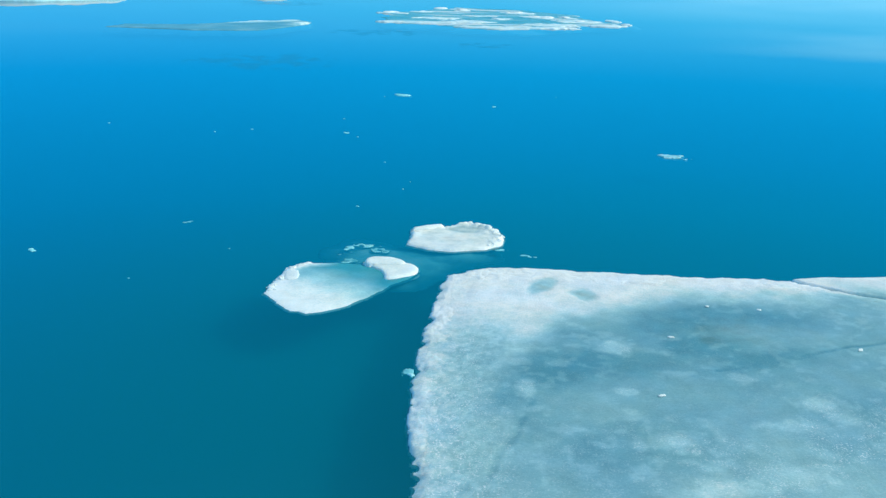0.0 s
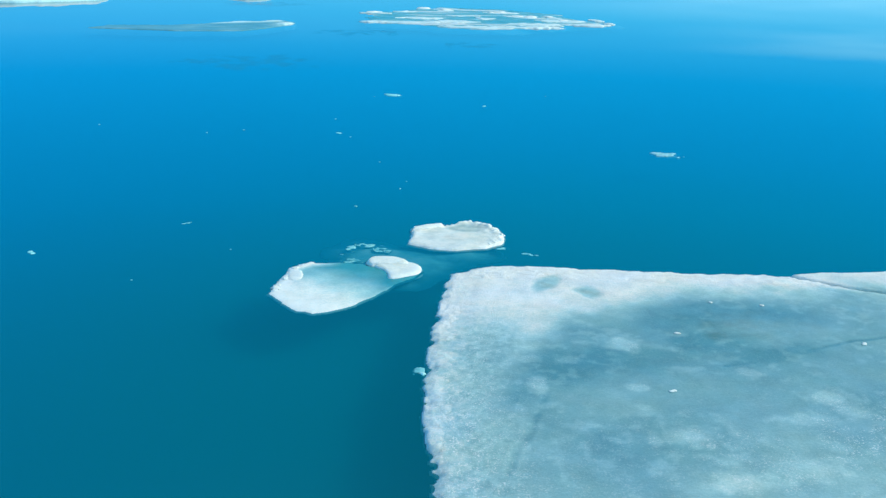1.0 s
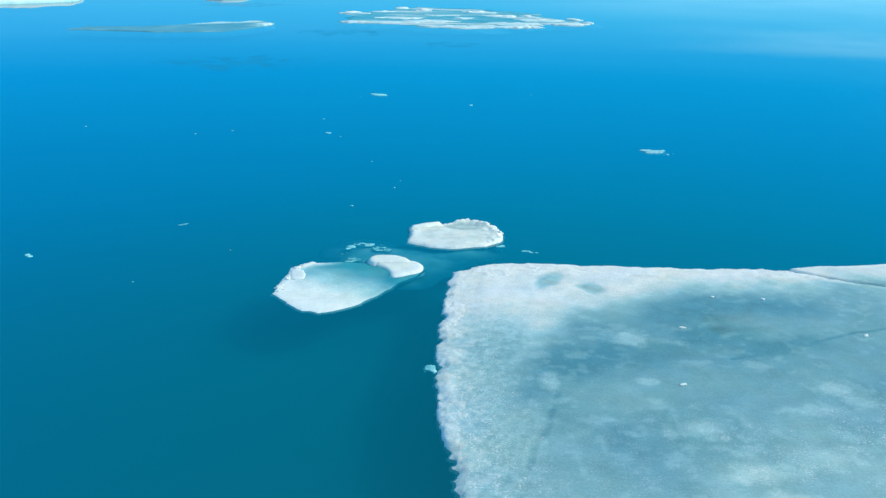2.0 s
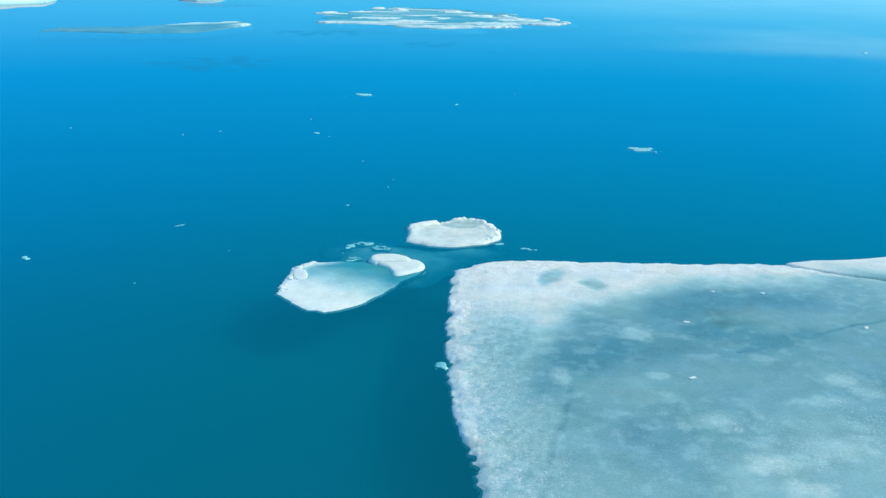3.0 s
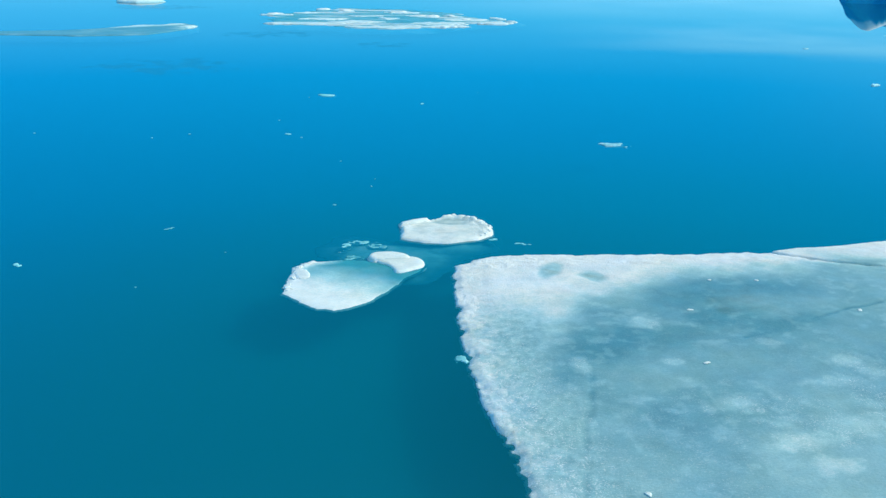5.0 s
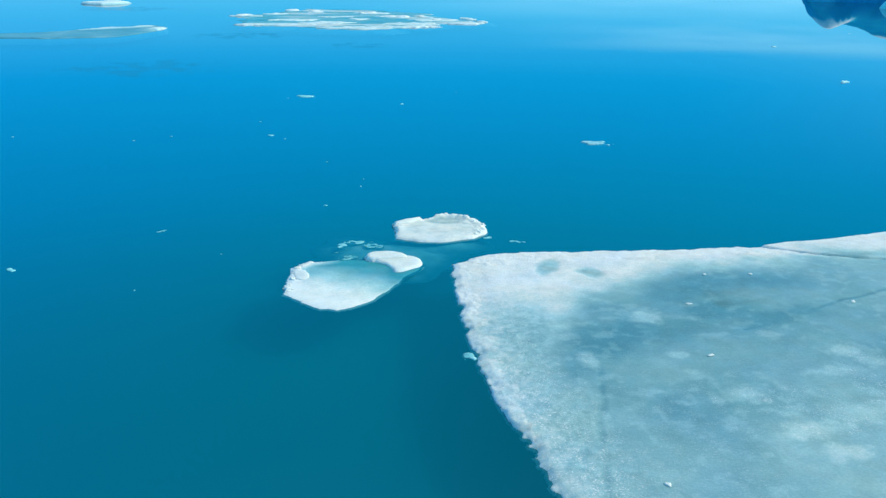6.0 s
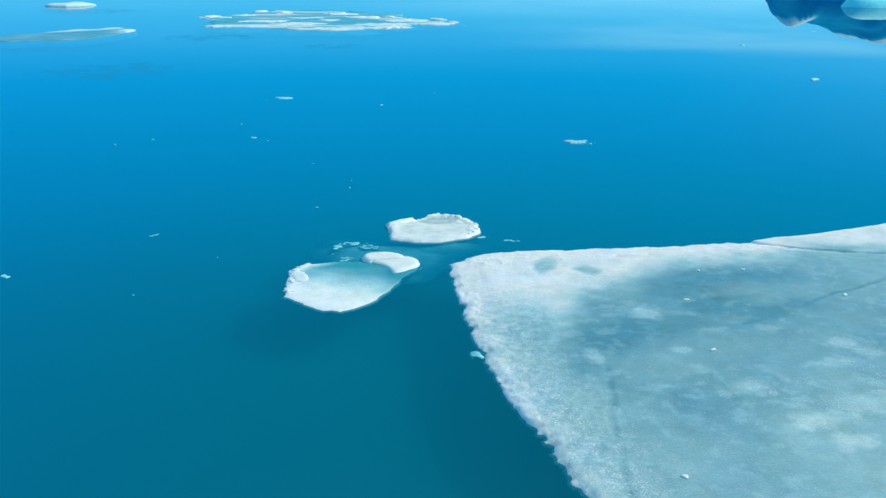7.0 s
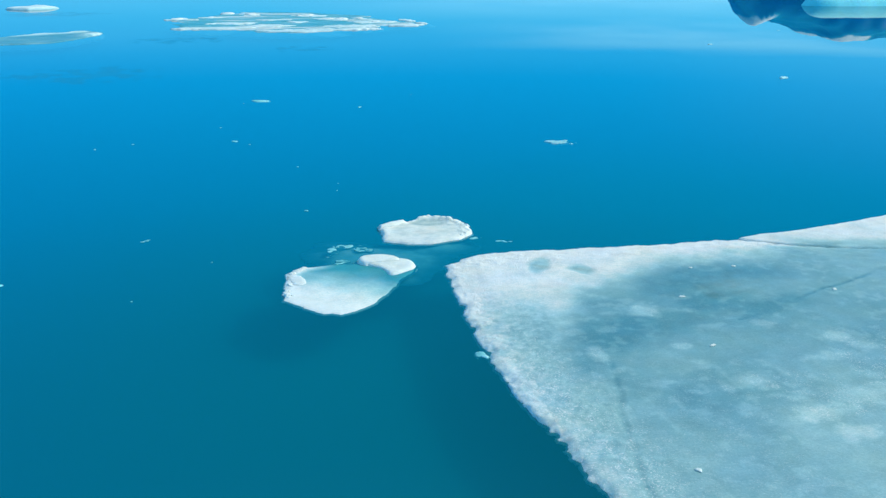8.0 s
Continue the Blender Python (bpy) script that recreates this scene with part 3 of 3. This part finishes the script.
FOOT = [(x, y + 0.2) for x, y in FOOT]          # it lies under the water


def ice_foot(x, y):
    """Rotten ice that goes on under the water, ever deeper; the murk veiling its margin is painted, its colour fading
    to the deep water's.
    """
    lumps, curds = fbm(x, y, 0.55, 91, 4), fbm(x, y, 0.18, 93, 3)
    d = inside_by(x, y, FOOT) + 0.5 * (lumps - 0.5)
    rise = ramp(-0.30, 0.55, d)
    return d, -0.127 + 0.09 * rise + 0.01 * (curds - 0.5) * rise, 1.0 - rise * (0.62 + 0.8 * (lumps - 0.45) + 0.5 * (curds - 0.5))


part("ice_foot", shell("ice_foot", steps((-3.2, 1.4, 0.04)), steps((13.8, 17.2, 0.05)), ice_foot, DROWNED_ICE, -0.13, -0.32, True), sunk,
     "turquoise rotten ice under the water")

def worn(poly, rounds=2):
    """The outline with its corners melted off."""
    for _ in range(rounds):
        poly = [(p[0] * (1 - f) + q[0] * f, p[1] * (1 - f) + q[1] * f) for p, q in zip(poly, poly[1:] + poly[:1]) for f in (0.25, 0.75)]
    return poly


PLATE = worn([(-1.33, 15.05), (-1.04, 14.81), (-0.98, 14.60), (-0.99, 14.39), (-0.85, 14.38), (-0.67, 14.49), (-0.48, 14.63), (-0.42, 14.84), (-0.45, 15.06),
              (-0.57, 15.20), (-0.77, 15.26), (-1.12, 15.20)])
CREST = worn([(-1.38, 15.22), (-1.33, 15.38), (-1.11, 15.43), (-0.86, 15.39), (-0.70, 15.25), (-0.64, 15.11), (-0.71, 15.02), (-0.93, 15.00), (-1.18, 14.98), (-1.35, 15.02)])


def plate(poly, top, seed, base, bite=0.04, crumb=0.012):
    def shape(x, y):
        raw = inside_by(x, y, poly)
        d = ragged(x, y, raw, bite, crumb, seed) + 0.015
        lumps = fbm(x, y, 0.3, seed + 2, 4)
        z = lift(d, top, 0.03) + 0.02 * (lumps - 0.5) * ramp(0, 0.05, d) + np.where(d > 0, base, 0)
        return d, z, 0.10 + 0.35 * (lumps - 0.5)
    return shape


slab = thing("ice_slab", "white snow-covered slab with a raised crest lying on a half-sunk floe", "ice slab")
part("plate", shell("plate", steps((-1.6, -0.2, 0.018)), steps((14.2, 15.5, 0.020)), plate(PLATE, 0.050, 71, 0.0), SNOW_ICE, -0.06), slab)
part("crest", shell("crest", steps((-1.6, -0.4, 0.018)), steps((14.8, 15.6, 0.020)), plate(CREST, 0.050, 81, 0.040), SNOW_ICE, 0.0, -0.02), slab)

BLOCK = worn([(-2.69, 14.61), (-2.61, 14.76), (-2.44, 14.60), (-2.38, 14.36), (-2.42, 14.19), (-2.56, 14.14), (-2.66, 14.21)])
LIP = worn([(-2.56, 14.80), (-2.43, 15.14), (-2.35, 15.20), (-2.26, 15.08), (-2.38, 14.93)])
for poly, top, seed in ((BLOCK, 0.020, 95), (LIP, 0.012, 97)):
    _x, _y = [p[0] for p in poly], [p[1] for p in poly]
    part("snow_block", shell("snow_block", np.arange(min(_x) - 0.1, max(_x) + 0.1, 0.016), np.arange(min(_y) - 0.1, max(_y) + 0.1, 0.02),
                             plate(poly, top, seed, 0.020, 0.12, 0.05), SNOW_ICE, 0.0, -0.02), sunk, "raised white block of snow")

# ---------------------------------------------------------------- white floe with a raised rim
WHITE = [(-0.70, 16.35), (-0.64, 17.1), (-0.35, 17.45), (0.0, 17.58), (0.30, 17.85), (0.60, 17.98), (0.95, 17.62), (1.18, 17.1),
         (1.16, 16.5), (0.82, 16.12), (0.2, 15.97), (-0.32, 16.08)]


def white_floe(x, y):
    raw = inside_by(x, y, WHITE)
    d = ragged(x, y, raw, 0.12, 0.03 + 0.05 * ramp(16.6, 17.2, y), 11)
    lumps = fbm(x, y, 0.45, 27, 4)
    crumbs = fbm(x, y, 0.13, 29, 3)
    east = ramp(0.2, 0.9, x + 0.25 * (y - 17))
    pool = ramp(1.25, 0.45, ellipse(x, y, 0.38, 17.40, 0.46, 0.27, -8) + 0.9 * (lumps - 0.5) + 0.4 * (crumbs - 0.5))
    rim = ramp(0.26, 0.08, raw)
    wet = 0.20 + 0.35 * (lumps - 0.5) + 0.70 * (crumbs - 0.5) - 0.20 * rim + 0.62 * pool * (1 - rim)
    z = lift(d, 0.050, 0.045)
    z = z + (0.02 * (lumps - 0.5) + 0.050 * (crumbs - 0.25) * east * ramp(0.45, 0.15, raw) + 0.045 * crumbs * rim * ramp(16.5, 17.0, y) - 0.022 * pool) * ramp(0, 0.06, d)
    return d, z, wet, 0.4 + 0.0 * x


PLANK = [(-0.62, 17.10), (-0.30, 17.22), (-0.02, 17.40), (-0.02, 17.62), (-0.33, 17.50), (-0.60, 17.30)]
white = thing("ice_floe", "small white floe with a crumbled raised rim", "ice floe")
part("ice_sheet", shell("ice_sheet", steps((-0.95, 1.45, 0.018)), steps((15.7, 18.2, 0.025)), white_floe, SILTY_SNOW, -0.025, -0.01), white)


part("ice_plate", shell("ice_plate", steps((-0.8, 0.2, 0.018)), steps((16.9, 17.8, 0.022)), plate(PLANK, 0.05, 83, 0.045), SNOW_ICE, 0.02, -0.02), white,
     "flat white plate frozen onto the rim")

# ---------------------------------------------------------------- loose pieces
def flake(name, size, aspect, height, seed, mat=SNOW_ICE, wet=0.1, rough=0.5):
    """A broken, ragged flake of ice round its own origin, its foot a little below z = 0."""
    def shape(x, y):
        u, v = x + 7.7 * seed, y - 3.1 * seed
        d = 0.5 * size * (1 - np.sqrt((2 * x / size) ** 2 + (2 * y / (size * aspect)) ** 2))
        d = d + rough * size * (fbm(u, v, 0.45 * size, seed, 4) - 0.5)
        lumps = fbm(u, v, 0.22 * size, seed + 5, 3)
        z = lift(d, height, 0.07 * size) + height * (lumps - 0.45) * ramp(0, 0.1 * size, d)
        return d, np.where(d > 0, z, -0.3 * height), wet - 0.9 * wet * (lumps - 0.35)
    line = np.linspace(-0.85 * size, 0.85 * size, 26)
    return shell(name, line, line * min(1.0, aspect * 1.15), shape, mat, -0.45 * height, -0.02 * size)


def loose(name, x, y, z, size, aspect, height, seed, turn, label, category, group, wet=0.05, mat=LOOSE_SNOW):
    ob = tagged(new(name, flake(name, size, aspect, height, seed, mat, wet, 0.9)), label, category, group)
    ob.matrix_world = pose(x, y, z, 0, 0, turn)
    return ob


for i, (x, y, size) in enumerate([(3.29, 12.0, 0.10), (2.76, 10.13, 0.10), (5.91, 11.72, 0.09), (0.89, 7.23, 0.09), (4.95, 13.17, 0.09), (4.16, 13.26, 0.07)]):
    loose("ice_chunk", x, y + 0.07, 0.080, size * 0.85, 0.7, 0.007, 100 + i, 40 * i, "small white chunk of ice on the large floe", "ice chunk", "chunks on the floe", 0.0, CRUMBS)


def rim_lumps(parent, outline, count, shape, low, high, seed, keep):
    """Crumbled lumps of ice along a floe's brow."""
    rnd = random.Random(seed)
    kinds = [flake("rim_lump", 1.0, rnd.uniform(0.6, 0.9), rnd.uniform(0.10, 0.16), seed + k, CRUMBS, 0.05, 0.8) for k in range(6)]
    spans = [(Vector(p), Vector(q)) for p, q in zip(outline, outline[1:] + outline[:1])]
    lengths = [(q - p).length for p, q in spans]
    made = 0
    while made < count:
        p, q = rnd.choices(spans, lengths)[0]
        way = (q - p).normalized()
        at = p.lerp(q, rnd.random()) + Vector((way.y, -way.x)) * rnd.uniform(-0.02, 0.14)
        d, z = shape(np.array([[at.x]]), np.array([[at.y]]))[:2]
        if not keep(at.x, at.y) or d[0, 0] < 0.01:
            continue
        size = low + (high - low) * rnd.random() ** 2
        ob = part("rim_lump", kinds[made % 6], parent)
        ob.matrix_local = pose(at.x, at.y, z[0, 0] - 0.01 * size, rnd.uniform(-8, 8), rnd.uniform(-8, 8), rnd.uniform(0, 360)) @ Matrix.Scale(size, 4)
        made += 1


rim_lumps(white, WHITE, 14, white_floe, 0.07, 0.15, 520, lambda x, y: x > 0.3 and y > 16.3)
rim_lumps(sunk, SUNK, 16, sunk_floe, 0.06, 0.15, 540, lambda x, y: x < -2.2 and y > 13.5)

# x, y, size and wetness
ADRIFT = [(-7.36, 15.44, 0.20, 0.15), (1.74, 33.6, 0.26, 0.40), (-3.04, 27.6, 0.24, 0.15), (-2.66, 27.0, 0.09, 0.45), (-1.89, 19.03, 0.10, 0.35),
          (-0.97, 20.69, 0.07, 0.20), (-10.55, 28.17, 0.10, 0.40), (-7.0, 27.2, 0.09, 0.20), (-6.0, 27.77, 0.10, 0.45),
          (29.8, 56.7, 0.41, 0.05), (23.14, 38.44, 0.70, 0.0), (42.9, 68.3, 0.30, 0.05), (-0.37, 10.74, 0.13, -0.2), (-5.18, 14.1, 0.05, 0.62), (-3.92, 15.83, 0.055, 0.65),
          (-3.42, 30.12, 0.11, 0.70), (-1.60, 23.56, 0.10, 0.65), (-2.44, 35.44, 0.10, 0.60), (4.36, 36.5, 0.09, 0.60), (-0.84, 21.43, 0.05, 0.60)]
for i, (x, y, size, wet) in enumerate(ADRIFT):
    loose("ice_fragment", x, y, 0.002, size * (0.60 if size < 0.18 else 0.75), 0.5 + 0.3 * ((i * 7) % 5) / 4, 0.008 + 0.02 * size if size < 0.4 else 0.07 * size, 200 + i, (i * 53) % 90 - 45,
          "small white piece of ice adrift on the water", "ice fragment", "ice fragments adrift", wet=wet + 0.3 if size < 0.4 else wet)


def slush_patch(cx, cy, wide, deep, seed, thick=0.02, holes=0.55, lump=0.28, step=0.022, wet=0.50, mat=CLEAR_ICE, label="ragged raft of white slush adrift on the water"):
    """A loose raft of slush, ragged and full of holes."""
    def shape(x, y):
        d = 0.5 * min(wide, deep) * (1 - np.sqrt((2 * (x - cx) / wide) ** 2 + (2 * (y - cy) / deep) ** 2))
        d = d + holes * (fbm(x, y, lump, seed, 4) - 0.5)
        lumps = fbm(x, y, 0.12, seed + 5, 3)
        return d, lift(d, thick, 0.03) + thick * (lumps - 0.4) * ramp(0, 0.05, d), wet - 0.8 * (lumps - 0.45)
    raft = thing("slush_raft", label, "slush", "slush rafts")
    part("slush", shell("slush", np.arange(cx - wide * 0.8, cx + wide * 0.8, step), np.arange(cy - deep, cy + deep, 1.35 * step), shape, mat, -2 * thick, -0.5 * step, True), raft)


slush_patch(6.45, 25.25, 0.62, 0.5, 611)
slush_patch(-1.74, 35.9, 0.46, 0.40, 629, mat=LOOSE_SNOW)
for cx, cy, wide, deep, seed in ((-1.72, 16.02, 0.16, 0.22, 641), (-1.45, 16.26, 0.30, 0.14, 642), (-1.20, 16.00, 0.16, 0.24, 643), (-1.66, 15.34, 0.26, 0.20, 644),
                                 (-1.84, 15.74, 0.10, 0.10, 645), (-1.02, 15.88, 0.14, 0.10, 646), (-5.13, 17.5, 0.12, 0.08, 647),
                                 (-0.44, 10.80, 0.13, 0.14, 648), (1.58, 15.90, 0.20, 0.14, 649), (1.10, 16.18, 0.16, 0.12, 650)):
    slush_patch(cx, cy, wide, deep, seed, 0.004, 0.34, 0.085, 0.012, 0.74, DROWNED_ICE, "turquoise clot of melting slush adrift between floes")

# ---------------------------------------------------------------- far floes
FIELD = [(-7.2, 91), (-6.0, 80), (0.2, 73.5), (4.5, 72.5), (12.5, 77.5), (15.8, 84), (12.5, 97), (8.5, 102), (0.8, 105), (-2.0, 101)]


def field_shape(x, y):
    d = inside_by(x, y, FIELD) + 5.0 * (fbm(x, y, 6.0, 15, 4) - 0.55)
    lumps = fbm(x, y, 2.0, 17, 4)
    return d, lift(d, 0.03, 0.2, 0.5) + 0.04 * (lumps - 0.5), 0.80 + 0.5 * (lumps - 0.5) - 0.75 * ramp(0.52, 0.70, fbm(x * 0.3, y, 1.6, 71, 4))


field = thing("ice_floe", "broken far floe of white slabs in turquoise slush", "ice floe")
part("slush_sheet", shell("slush_sheet", steps((-10, 19, 0.3)), steps((68, 109, 0.4)), field_shape, SLUSH, -0.4, -0.5), field, "turquoise slush between the slabs")
# centre x, y, length, depth of each slab
for i, (x, y, long, deep) in enumerate([
        (-5.6, 91.5, 2.8, 2.6), (-2.3, 78.6, 7.4, 1.8), (-3.0, 94.5, 3.2, 1.6), (-1.1, 101.5, 1.4, 2.6), (1.3, 99.0, 1.9, 3.6), (6.7, 96.2, 3.9, 2.4),
        (-1.2, 84.6, 4.6, 2.2), (1.6, 80.8, 5.4, 2.4), (4.9, 86.0, 1.7, 2.2), (8.6, 79.4, 6.4, 2.6), (11.6, 84.6, 5.4, 3.2), (11.4, 90.5, 1.6, 3.8),
        (3.6, 74.4, 6.0, 2.0), (7.6, 76.0, 7.4, 1.6), (13.4, 80.5, 2.8, 2.8), (15.2, 86.8, 0.9, 2.0), (15.5, 82.8, 0.9, 1.4), (3.2, 89.8, 3.4, 1.6),
        (8.8, 90.0, 3.6, 2.8)]):
    n = 9
    rnd = random.Random(40 + i)
    outline = [(x + long / 2 * math.cos(6.283 * k / n) * rnd.uniform(0.75, 1.15), y + deep * 0.62 * math.sin(6.283 * k / n) * rnd.uniform(0.75, 1.15)) for k in range(n)]

    def slab_shape(gx, gy, outline=outline, i=i):
        d = inside_by(gx, gy, outline) + 2.1 * (fbm(gx * 0.7, gy, 0.8, 300 + i, 4) - 0.5)
        lumps = fbm(gx, gy, 0.7, 400 + i, 3)
        return d, lift(d, 0.07, 0.10, 2.0) + 0.14 * np.maximum(lumps - 0.45, 0) * ramp(0, 0.3, d), 0.14 - 0.7 * (lumps - 0.5)

    part("ice_slab", shell("ice_slab", np.arange(x - long * 0.75, x + long * 0.75, 0.11), np.arange(y - 1.1 * deep, y + 1.1 * deep, 0.14), slab_shape, FAR_SNOW, -0.12, -0.06), field)

# blocks pushed up on the slabs
rnd = random.Random(77)
kinds = [flake("ice_block", 1.0, rnd.uniform(0.6, 0.9), rnd.uniform(0.05, 0.08), 710 + k, CRUMBS, 0.05, 0.7) for k in range(4)]
for i, (x, y) in enumerate([(8.2, 90.4), (9.4, 89.6), (7.0, 96.4), (1.4, 99.2), (-1.0, 101.6), (6.0, 96.0), (-5.8, 91.6), (11.8, 84.9), (13.6, 80.7), (11.2, 90.2)]):
    ob = part("ice_block", kinds[i % 4], field)
    ob.matrix_local = pose(x, y, 0.08, 0, 0, rnd.uniform(0, 360)) @ Matrix.Scale(rnd.uniform(0.7, 1.5), 4)

GREY = [(-24, 65.5), (-17.5, 64.4), (-13.6, 66), (-11.5, 71.5), (-11.1, 75.0), (-12.2, 76.5), (-16, 73.5), (-20, 69.5), (-24, 68.5)]


def grey_shape(x, y):
    raw = inside_by(x, y, GREY)
    d = raw + 0.9 * (fbm(x, y, 2.5, 19, 4) - 0.5)
    lumps = fbm(x, y, 1.6, 35, 4)
    north = ramp(1.8, 0.4, raw) * ramp(70, 73, y)
    wet = 0.96 + 0.4 * (lumps - 0.5) - 0.9 * north * ramp(0.45, 0.6, lumps)
    return d, lift(d, 0.05, 0.1, 2.0) + (0.12 * north * lumps + 0.03 * (lumps - 0.5)) * ramp(0, 0.3, d), wet


grey = thing("ice_floe", "far grey soaked floe with white patches along its rim", "ice floe")
part("ice_sheet", shell("ice_sheet", steps((-25.5, -9.5, 0.15)), steps((62.5, 80, 0.2)), grey_shape, FAR_SNOW, -0.4), grey)

for name, label, poly, top in (
        ("ice_floe", "small white floe far out on the lagoon", [(-25.3, 115.5), (-22.5, 113.2), (-20.2, 114.5), (-19.4, 117.5), (-21.8, 120.0), (-24.6, 119.0)], 0.30),
        ("iceberg", "low white iceberg with a turquoise waterline", [(-64, 97), (-50, 92), (-41.5, 94), (-38.5, 98), (-36.2, 103), (-37, 109), (-50, 118), (-64, 113)], 0.45)):
    def low_berg(x, y, poly=poly, top=top):
        raw = inside_by(x, y, poly)
        d = raw + 1.2 * (fbm(x, y, 3.0, 37, 4) - 0.5)
        lumps = fbm(x, y, 2.0, 39, 4)
        return d, lift(d, top, 0.25, 2.0) + top * (lumps - 0.5) * ramp(0.1, 1.0, d), 0.55 * ramp(0.35, 0.0, d) + 0.4 * (lumps - 0.5)
    _x, _y = [p[0] for p in poly], [p[1] for p in poly]
    body = thing(name, label, "ice floe" if name == "ice_floe" else "iceberg")
    part("ice_body", shell("ice_body", np.arange(min(_x) - 1.5, max(_x) + 1.5, 0.22), np.arange(min(_y) - 1.5, max(_y) + 1.5, 0.25), low_berg, FAR_SNOW, -0.4), body)

# ---------------------------------------------------------------- icebergs in the east
BLUE_BERG = [(79, 134), (92, 129), (106, 126), (122, 121), (138, 117), (146, 128), (138, 146), (112, 153), (88, 150)]
SHELF = [(75.6, 110.4), (80, 108.8), (88, 108.8), (97, 107), (106, 106), (108, 114), (96, 119), (82, 118), (77, 114)]

SHELF = worn(SHELF, 3)


def blue_shape(x, y):
    raw = inside_by(x, y, BLUE_BERG)
    d = raw + 3.0 * (fbm(x, y, 7.0, 43, 4) - 0.5)
    along = x
    ridge = 3.1 + 2.2 * ramp(88, 99, along) + 1.1 * ramp(96, 101, along) - 0.6 * ramp(104, 110, along) + 2.5 * ramp(108, 125, along) + 1.7 * np.exp(-((along - 84.8) / 1.5) ** 2)
    rock = fbm(x, y, 5.0, 45, 4)
    z = np.where(d > 0, ridge * (1 - np.exp(-np.maximum(d, 0) / 1.6)) * (0.82 + 0.36 * rock), d * 2)
    share = z / np.maximum(ridge, 0.1)
    capped = np.maximum(ramp(0.58, 0.72, share) * ramp(2.0, 1.0, np.abs(x - 85.0)), ramp(0.88, 0.94, share) * ramp(3.0, 2.0, np.abs(x - 101.5)))
    return d, z, 0.92 + 0.35 * (rock - 0.5) - 2.0 * capped


def shelf_shape(x, y):
    raw = inside_by(x, y, SHELF)
    d = raw + 0.35 * (fbm(x, y, 4.0, 49, 3) - 0.5)
    rock = fbm(x, y, 2.5, 53, 4)
    z = np.where(d > 0, 1.75 * (1 - np.exp(-np.maximum(d, 0) / 0.9)) + 0.25 * (rock - 0.5) * ramp(0.3, 1.5, d), d * 2)
    return d, z, 0.06 + 0.36 * ramp(1.7, 0.3, z) + 0.12 * (rock - 0.5)


berg = thing("iceberg", "tall deep blue iceberg with snow on its crest", "iceberg")
part("ice_body", shell("ice_body", steps((74, 150, 0.55)), steps((112, 157, 0.55)), blue_shape, BLUE_ICE, -1.5, -0.6), berg)
shelf = thing("iceberg", "low pale blue iceberg beside the tall one", "iceberg")
part("ice_body", shell("ice_body", steps((72, 110, 0.25)), steps((104, 121, 0.25)), shelf_shape, PALE_ICE, -0.8, -0.4), shelf)
